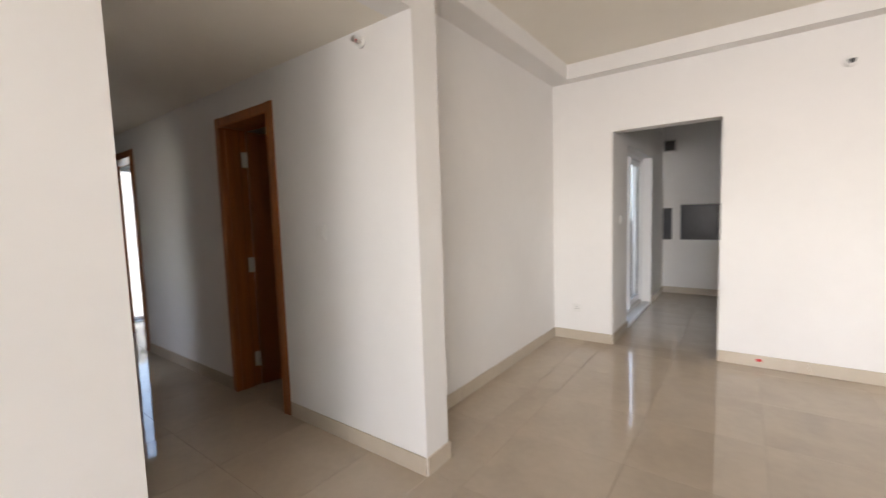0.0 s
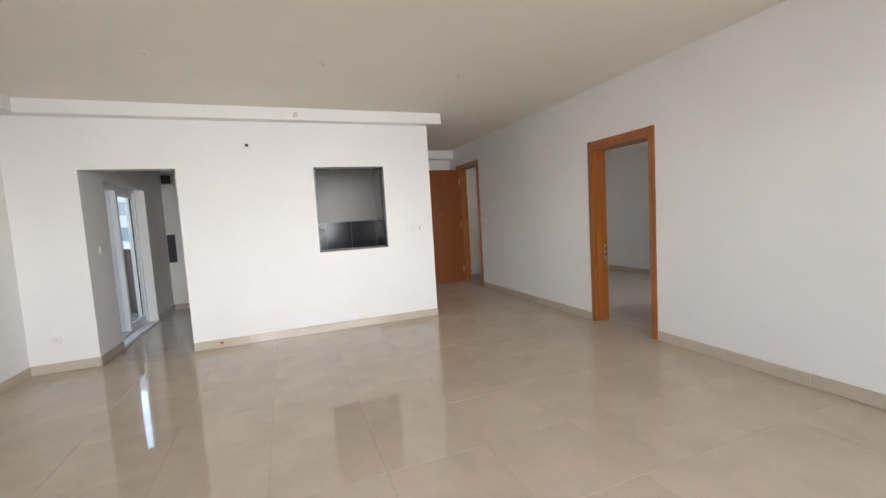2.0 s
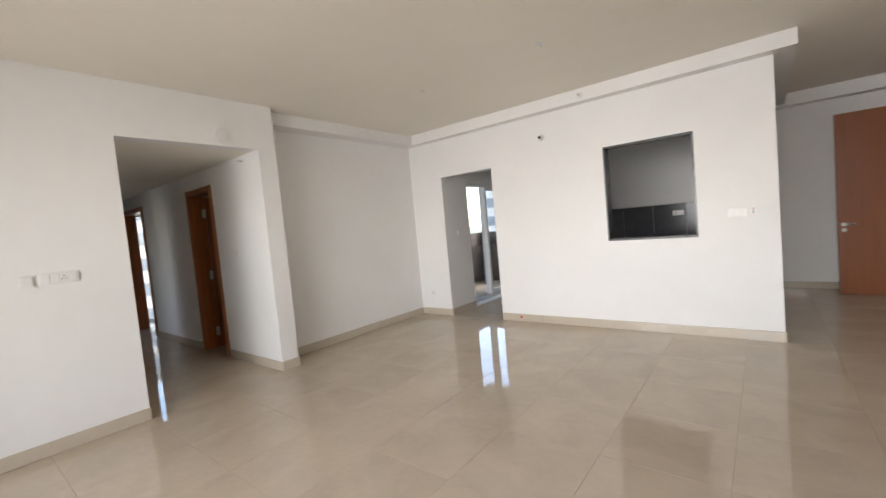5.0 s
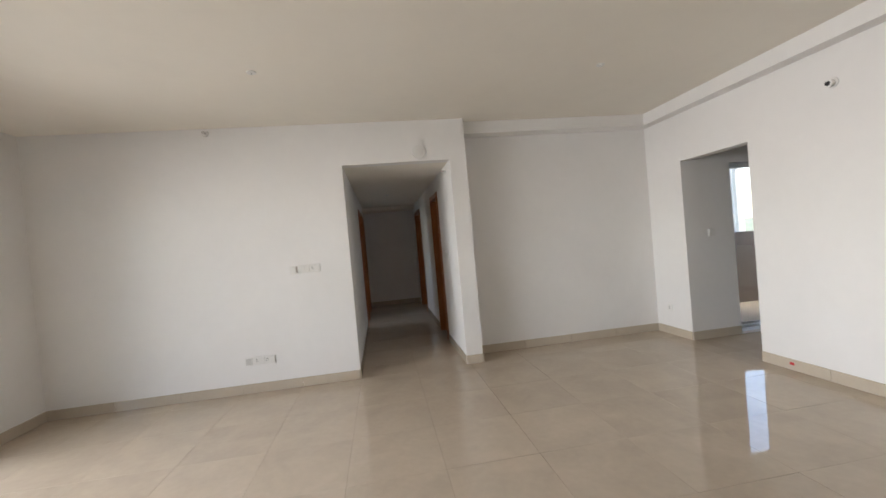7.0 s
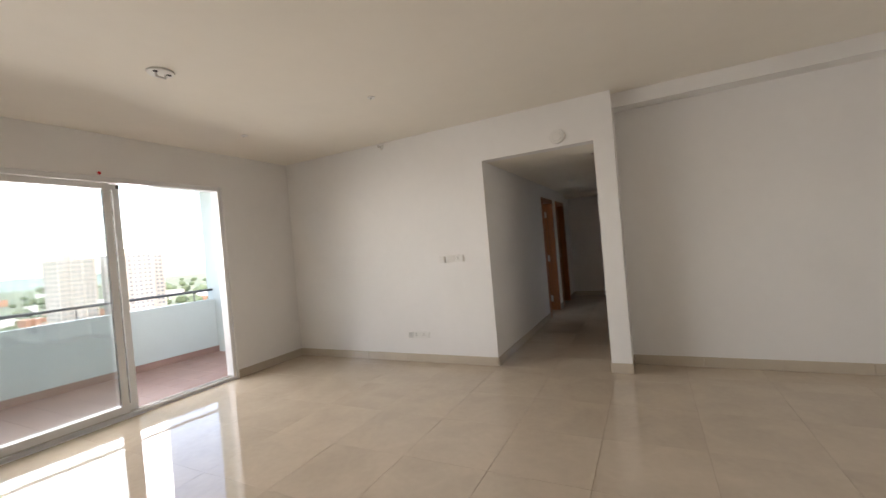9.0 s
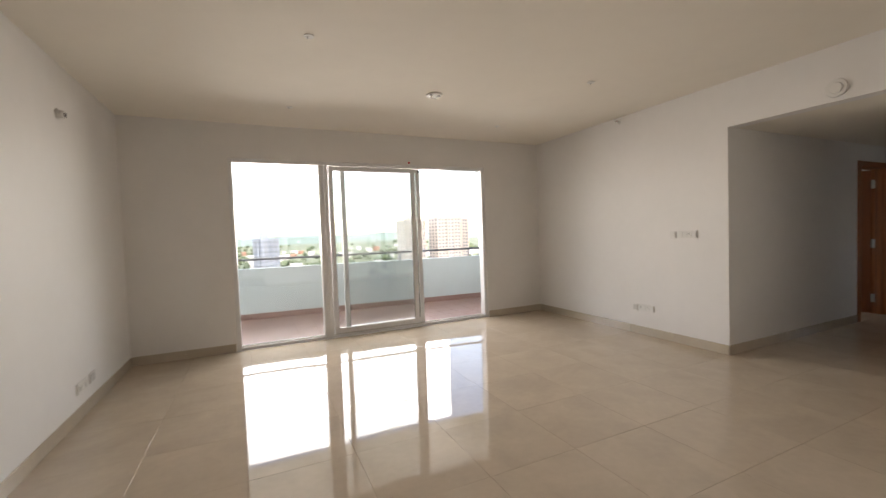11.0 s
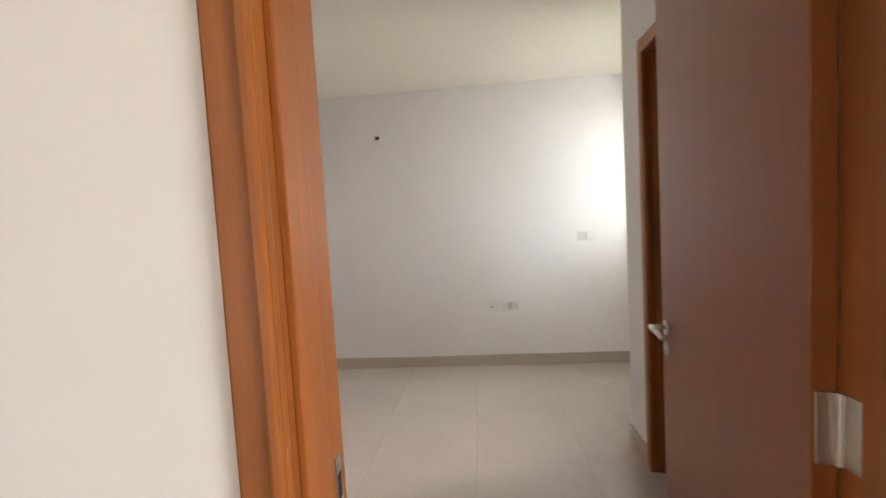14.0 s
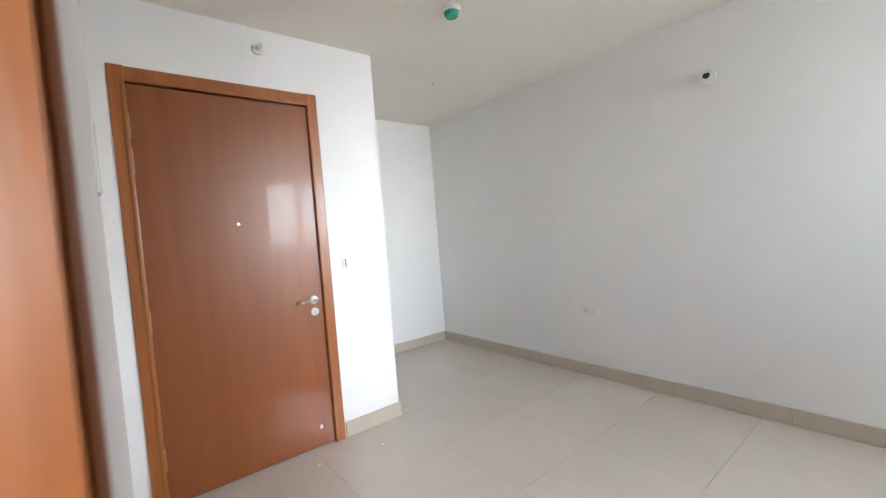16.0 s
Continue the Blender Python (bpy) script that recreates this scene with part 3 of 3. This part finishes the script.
plate("switch_plate", FACE_E(XL, -4.47, 1.25), 0.075, 0.085, "w", "small white switch plate on the living room wall")
plate("socket_plate", FACE_E(XL, -4.84, 0.34), 0.22, 0.085, "swsw", "white double socket plate low on the wall", "socket")
plate("data_plate", FACE_E(XL, -5.00, 0.335), 0.075, 0.085, "d", "small white data outlet low on the wall", "socket")
plate("switch_plate", FACE_S(-0.32, 0, 1.25), 0.15, 0.085, "ww", "white switch plate beside the serving hatch")
plate("call_switch", FACE_S(-0.195, 0, 1.26), 0.035, 0.075, "r", "small black and red alarm switch on the wall")
plate("socket_plate", FACE_S(-4.26, 0, 0.34), 0.088, 0.088, "s", "single white socket low on the wall", "socket")
plate("switch_plate", FACE_S(-4.93, CO1, 1.27), 0.088, 0.088, "w", "single white switch plate at the corridor mouth")
plate("switch_plate", FACE_E(-3.91, 0.34, 1.25), 0.088, 0.088, "w", "white switch plate in the kitchen passage")
plate("socket_plate", FACE_S(-1.27, 3.138, 1.24), 0.17, 0.085, "sw", "white socket plate on the charcoal dado", "socket")
plate("socket_plate", FACE_W(XD, -5.50, 0.245), 0.22, 0.085, "swsw", "white socket plate low on the living room wall", "socket")
plate("data_plate", FACE_W(XD, -5.72, 0.25), 0.12, 0.085, "dd", "white data outlet low on the living room wall", "socket")
plate("switch_plate", FACE_W(XD, 1.42, 1.26), 0.088, 0.088, "w", "single white switch plate beside the entrance door")
plate("socket_plate", FACE_W(FX, -1.92, 0.55), 0.29, 0.085, "swsds", "long white socket plate on the bedroom wall", "socket")
plate("socket_plate", FACE_W(FX, 0.08, 0.55), 0.16, 0.085, "sw", "white socket plate on the bedroom wall", "socket")
plate("switch_plate", FACE_W(FX, -2.68, 1.155), 0.16, 0.085, "dw", "grey and white switch plate on the bedroom wall")
plate("call_switch", FACE_S(2.94, 0.71, 1.135), 0.035, 0.075, "r", "small black and red alarm switch beside the closed door")
plate("switch_plate", FACE_E(DX, -0.02, 1.62), 0.09, 0.24, "dd", "grey control plate on the bedroom wall beside the door")


def wall_outlet(m, label="white round wall light point with dark centre"):
    p = thing("light_point", label, "wall fitting", m)
    bm = bmesh.new()
    cyl(bm, (0, 0, 0), (0, -0.012, 0), 0.042, bevel=0.003)
    cyl(bm, (0, -0.012, 0), (0, -0.05, -0.004), 0.027, 0.03)
    part("holder", bm, PLASTIC, p, smooth=True)
    part("socket_hole", cyl(bmesh.new(), (0, -0.0495, -0.004), (0, -0.0515, -0.004), 0.020), DARK, p, "dark lamp socket hole")
    return p


wall_outlet(FACE_S(-2.27, 0, 2.37))
wall_outlet(FACE_W(FX, -0.85, 2.14))
wall_outlet(FACE_W(XD, -5.40, 2.38))


def sprinkler(m, label="small red and steel sidewall sprinkler head"):
    p = thing("sprinkler", label, "sprinkler", m)
    part("escutcheon", cyl(bmesh.new(), (0, 0, 0), (0, -0.012, 0), 0.033, 0.026), PLASTIC, p, smooth=True)
    bm = bmesh.new()
    cyl(bm, (0, -0.012, 0), (0, -0.035, 0), 0.011, n=12)
    for dx in (-0.011, 0.011):
        cyl(bm, (dx, -0.033, 0), (dx * 0.3, -0.056, 0), 0.0025, n=8)
    cyl(bm, (0, -0.056, 0), (0, -0.059, 0), 0.016, n=14)
    part("deflector", bm, STEEL, p)
    part("bulb", cyl(bmesh.new(), (0, -0.035, 0), (0, -0.055, 0), 0.004, n=8), RED, p, "red glass bulb")
    return p


sprinkler(FACE_S(-1.705, -0.143, 2.712))
sprinkler(FACE_E(XL, -5.21, 2.74))
sprinkler(FACE_S(-4.51, CO1, 2.27), "small white and steel sidewall sprinkler head")
sprinkler(FACE_S(2.513, 0.71, 2.42))


def ceiling_point(x, y, z=CEILING, r=0.045):
    p = thing("ceiling_point", "small white capped light point on the ceiling", "ceiling fitting", pose(x, y, z), group="ceiling points")
    bm = cyl(bmesh.new(), (0, 0, 0), (0, 0, -0.007), r, bevel=0.002)
    part("cap", bm, PLASTIC, p, smooth=True)
    part("lead", cyl(bmesh.new(), (0.006, 0, -0.006), (0.012, 0.004, -0.022), 0.005, n=8), GREYP, p)


for x in (-2.83, -0.19):
    for y in (-1.57, -4.36, -6.05):
        ceiling_point(x, y, r=0.035)


def fan_hook(x, y):
    p = thing("fan_box", "round white ceiling fan box with a steel hook", "ceiling fitting", pose(x, y, CEILING), group="fan boxes")
    part("cover", cyl(bmesh.new(), (0, 0, 0), (0, 0, -0.012), 0.085, 0.078, n=32), PLASTIC, p, smooth=True)
    for dx in (-0.045, 0.045):
        part("knockout_hole", cyl(bmesh.new(), (dx, 0.02, -0.011), (dx, 0.02, -0.0145), 0.016, n=16), DARK, p, "dark round knockout hole")
    bm = bmesh.new()
    for dx in (-0.03, 0.03):
        cyl(bm, (dx, 0, -0.01), (dx, 0, -0.035), 0.006, n=10)
    cyl(bm, (-0.034, 0, -0.035), (0.034, 0, -0.035), 0.006, n=10)
    part("hook", bm, STEEL, p, "steel fan hook")


ceiling_point(-1.51, -1.62, r=0.032)
fan_hook(-1.52, -5.19)
ceiling_point(-6.97, -3.34, COZ, 0.05)
ceiling_point(3.95, 0.9, BC, 0.035)

det = thing("heat_detector", "white ceiling heat detector with a green cover", "detector", pose(3.36, -0.04, BC))
part("base", cyl(bmesh.new(), (0, 0, 0), (0, 0, -0.022), 0.055, 0.05, n=28), PLASTIC, det, smooth=True)
part("green_cover", cyl(bmesh.new(), (0, 0, -0.022), (0, 0, -0.048), 0.044, 0.034, n=28), GREEN, det, "green plastic dust cover", smooth=True)

spk = thing("wall_sounder", "flat round white sounder above the corridor opening", "sounder", FACE_E(XL, -3.02, 2.44))
part("disc", cyl(bmesh.new(), (0, 0, 0), (0, -0.016, 0), 0.075, 0.07, n=32), PLASTIC, spk, smooth=True)
part("ring", cyl(bmesh.new(), (0, -0.016, 0), (0, -0.022, 0), 0.045, 0.042, n=28), PLASTIC, spk, smooth=True)

vent = thing("exhaust_duct", "dark square exhaust duct stub high on the kitchen wall", "vent", FACE_S(-3.82, 3.15, 2.33))
part("collar", B((-0.09, -0.05, -0.09, 0.09, 0, -0.075), (-0.09, -0.05, 0.075, 0.09, 0, 0.09), (-0.09, -0.05, -0.075, -0.075, 0, 0.075), (0.075, -0.05, -0.075, 0.09, 0, 0.075)), GREYP, vent)
part("duct_mouth", B((-0.075, -0.02, -0.075, 0.075, -0.001, 0.075)), DARK, vent)

mark = thing("red_sticker", "tiny red sticker on the skirting tile", "sticker", pose(-2.74, -0.0112, 0.06))
part("label", B((-0.02, -0.0012, -0.012, 0.02, 0, 0.012), bevel=0.0004, segs=1), RED, mark)
# Two white discs put bright glints on the tiles as solid colour.
for x, y in ((2.96, 0.44), (2.58, 0.51)):
    st = thing("floor_glint", "small white disc standing for a bright reflection in the floor tiles", "door stop", pose(x, y, 0), group="door stops")
    part("button", cyl(bmesh.new(), (0, 0, 0), (0, 0, 0.008), 0.011, 0.009, n=16), PLASTIC, st, smooth=True)
tagged(part("baseboard_lobby", B((2.986, 1.4, 0.0005, 3.0, 3.15, 0.12), bevel=0.002), STONE), "dark granite skirting of the lobby wall", "skirting", kind="structure")
# Out of view; added only to brighten the lobby beyond the entrance.
lob = thing("lobby_fill_light", "round ceiling light out of view, added to brighten the lobby", "ceiling light", pose(2.4, 2.3, 2.7))
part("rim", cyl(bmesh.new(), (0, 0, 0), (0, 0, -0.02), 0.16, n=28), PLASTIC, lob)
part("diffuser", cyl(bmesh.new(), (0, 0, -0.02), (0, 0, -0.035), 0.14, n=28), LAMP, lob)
plate("call_button", FACE_W(3.0, 2.35, 1.25), 0.09, 0.15, "dd", "grey lift call plate on the lobby wall")

# Plain red cap over the sliding doors, its use unknown.
cap = thing("red_cap", "tiny red plastic cap above the sliding doors", "alarm", FACE_N(-1.86, YB, 2.402))
part("button", cyl(bmesh.new(), (0, 0, 0), (0, -0.012, 0), 0.016, 0.012, n=16), RED, cap, smooth=True)

# ---- outdoors ----
GZ = -42.0
tagged(part("ground", B((-4500, -4500, GZ - 1, 4500, 4500, GZ)), SCRUB), "green scrubland and town far below", "ground", kind="structure")


def tower(x0, x1, y0, y1, top, floors, bays, mat, label, name="apartment_tower", side_bays=3, turn=0):
    b = thing(name, label, "building", pose((x0 + x1) / 2, (y0 + y1) / 2, GZ, 0, 0, turn))
    w, d, h = x1 - x0, y1 - y0, top - GZ
    fh = h / floors
    bm = bmesh.new()
    box(bm, -w / 2, -d / 2, 0, w / 2, d / 2, h)
    for i in range(0, bays + 1, 2):
        box(bm, -w / 2 + i * w / bays - 0.5, d / 2, 0, -w / 2 + i * w / bays + 0.5, d / 2 + 1.2, h + (1.5 if i % 4 == 0 else 0))
    part("wall", bm, mat, b)
    rf = part("roof", B((-w / 2 - 0.4, -d / 2 - 0.4, h, w / 2 + 0.4, d / 2 + 0.4, h + 0.8)), mat, b)
    part("tank_room", B((-w * 0.15, -d * 0.2, h + 0.8, w * 0.2, d * 0.2, h + 5)), mat, rf)
    pane_y = mesh_of("window", B((-w / bays * 0.3, 0, -fh * 0.25, w / bays * 0.3, 0.12, fh * 0.27)), PANE)
    pane_x = mesh_of("window", B((-0.12, -d / side_bays * 0.22, -fh * 0.25, 0.12, d / side_bays * 0.22, fh * 0.27)), PANE)
    ledge = mesh_of("balcony", B((-w / bays * 0.45, 0, -fh * 0.42, w / bays * 0.45, 1.0, -fh * 0.12)), mat)
    lo = max(0, floors - 13)
    for f in range(lo, floors):
        z = (f + 0.5) * fh
        for i in range(bays):
            o = new("window", pane_y)
            o.parent, o.location = b, (-w / 2 + (i + 0.5) * w / bays, d / 2 + 0.01, z)
            if i % 3 == 1:
                o = new("balcony", ledge)
                o.parent, o.location = b, (-w / 2 + (i + 0.5) * w / bays, d / 2, z)
        for s in (-1, 1):
            for i in range(side_bays):
                o = new("window", pane_x)
                o.parent, o.location = b, (s * w / 2, -d / 2 + (i + 0.5) * d / side_bays, z)
    return b


tower(-144, -124, -372, -350, 13.5, 18, 6, CREAM, "cream high-rise apartment tower with rows of windows")
tower(-181, -157, -372, -350, 15.5, 18, 7, CREAM, "cream high-rise apartment tower with stepped roofline")
tower(-197, -184, -385, -365, 15.0, 18, 4, CREAM, "narrow cream high-rise apartment tower")
tower(-14, 1, -300, -282, 1.0, 14, 5, GREYFAC, "slate grey office block seen through haze", name="office_block")
tower(-40, -8, 58, 74, 16.0, 18, 9, FACADE, "white apartment building with balconies facing the kitchen", turn=180)
tower(-78, -60, 8, 56, 14.0, 18, 8, FACADE, "white apartment building across from the utility balcony", side_bays=9)

rng = random.Random(7)
verts, faces = [], []
ico = bmesh.new()
bmesh.ops.create_icosphere(ico, subdivisions=1, radius=1.0)
iv, jf = [v.co.copy() for v in ico.verts], [[v.index for v in f.verts] for f in ico.faces]
ico.free()
for i in range(5200):
    d = 130 * (1 - rng.random()) ** -0.75
    if d > 2600:
        continue
    a = radians(rng.uniform(-80, 55))
    cx, cy, r = math.sin(a) * d * -1, -math.cos(a) * d, rng.uniform(2.5, 5.5) * (1 + d / 1500)
    k = len(verts)
    for v in iv:
        s = r * rng.uniform(0.75, 1.25)
        verts.append((cx + v.x * s, cy + v.y * s, GZ + r * 0.7 + v.z * s * 0.85))
    faces += [[q + k for q in f] for f in jf]
me = bpy.data.meshes.new("tree_canopy")
me.from_pydata(verts, [], faces)
me.materials.append(TREE)
tagged(new("tree_canopy", me), "dense green tree canopy far below", "trees", kind="stuff")
verts, faces, roofs = [], [], []
bmh, bmr = bmesh.new(), bmesh.new()
for i in range(230):
    d = rng.uniform(260, 1500)
    a = radians(rng.uniform(-70, 45))
    cx, cy, w, l, h = -math.sin(a) * d, -math.cos(a) * d, rng.uniform(8, 22), rng.uniform(8, 18), rng.uniform(6, 14)
    box(bmh if rng.random() < 0.7 else bmr, cx - w / 2, cy - l / 2, GZ, cx + w / 2, cy + l / 2, GZ + h)
tagged(part("town_houses", bmh, FACADE), "small pale houses scattered among distant trees", "houses", kind="stuff")
tagged(part("town_roofs", bmr, ROOF), "terracotta coloured low buildings among distant trees", "houses", kind="stuff")
bm = bmesh.new()
ring = []
for i in range(181):
    a = radians(-100 + i * 200 / 180)
    r = 3200
    hgt = 26 + 30 * noise.noise(Vector((i * 0.09, 3.1, 0))) + 14 * noise.noise(Vector((i * 0.31, 7, 0)))
    ring.append((bm.verts.new((-math.sin(a) * r, -math.cos(a) * r, GZ)), bm.verts.new((-math.sin(a) * (r + 300), -math.cos(a) * (r + 300), GZ + 30 + max(hgt, 4)))))
for p, q in zip(ring, ring[1:]):
    bm.faces.new((p[0], q[0], q[1], p[1]))
tagged(part("backdrop_hills", bm, HILL), "low blue-grey hills on the horizon", "hills", kind="structure")

# ---- floors: tiles laid one by one ----
def floor_tiles(name, label, rects, pitch, ox, oy, mat, z=0.0, gap=0.0011, zone=None):
    """Square tiles on a grid through (ox, oy), cut to rectangles; whole tiles share one mesh."""
    base = part(name, B(*[(x0, y0, z - 0.06, x1, y1, z - 0.003) for x0, y0, x1, y1 in rects]), GROUT)
    tagged(base, label, "floor", kind="structure")
    whole, lay = None, random.Random(name)
    for x0, y0, x1, y1 in rects:
        for i in range(math.floor((x0 - ox) / pitch), math.ceil((x1 - ox) / pitch)):
            for j in range(math.floor((y0 - oy) / pitch), math.ceil((y1 - oy) / pitch)):
                a0, a1 = max(x0, ox + i * pitch), min(x1, ox + (i + 1) * pitch)
                b0, b1 = max(y0, oy + j * pitch), min(y1, oy + (j + 1) * pitch)
                if a1 - a0 < 0.012 or b1 - b0 < 0.012:
                    continue
                full = a1 - a0 > pitch - 1e-4 and b1 - b0 > pitch - 1e-4
                if full and whole:
                    me = whole
                else:
                    w, l = (a1 - a0) / 2 - gap / 2, (b1 - b0) / 2 - gap / 2
                    me = mesh_of("floor_tile", B((-w, -l, -0.008, w, l, 0), bevel=0.0007, segs=1), mat)
                    whole = me if full else whole
                o = new("floor_tile", me)
                o.parent, o.location = base, ((a0 + a1) / 2, (b0 + b1) / 2, z)
                o.rotation_euler = (radians(lay.uniform(-0.09, 0.09)), radians(lay.uniform(-0.09, 0.09)), 0)


P = 0.6145
floor_tiles("floor", "polished beige vitrified tile floor with thin dark joints", [
    (XL, YB, XD, 0.0), (XR, -2.485, XL, 0.0), (0.0, 0.0, XD, 2.95), (-4.1, 0.0, -3.03, T), (-4.1, T, -T, 3.15), (XD, -2.34, DX, -1.41), (XD, 1.58, DX, 2.61)], P, -1.515, -3.865, TILE)
floor_tiles("floor_corridor", "polished beige tile floor of the corridor", [(-9.6, CO0, XL, CO1), (-9.6, -6.6, -8.02, CO0 - T), (-7.92, -6.6, -5.6, CO0 - T), (-7.80, CO0 - T, -6.93, CO0), (-8.93, CO0 - T, -8.13, CO0), (-9.75, -2.485, -7.5, 1.0), (-7.35, -2.485, XR - T, 0.85), (-6.14, CO1, -5.38, -2.485), (-9.09, CO1, -7.96, -2.485)], P, -1.515, -3.865, TILE)
# The last rectangle, behind door_7, is added unseen to block light from below.
floor_tiles("floor_bedroom", "satin grey-beige tile floor of the bedroom", [(DX, -2.56, FX, 0.71), (3.45, FY, FX, -2.56), (3.26, 0.71, FX, 2.03), (2.27, -2.71, 3.20, -2.56), (DX, FY - 1.2, 3.3, -2.71), (DX, 0.71, 3.11, 1.25)], 0.6, 3.22, -1.05, MATT)
floor_tiles("floor_lobby", "grey tiled lobby floor", [(DX, 1.4, 3.0, 3.15)], 0.6, DX, 1.4, MATT)
floor_tiles("floor_balcony", "terracotta balcony tile floor", [(-4.2, -9.25, 2.0, YB - T)], 0.3, -4.2, YB - T, REDTILE, z=-0.03, gap=0.003)
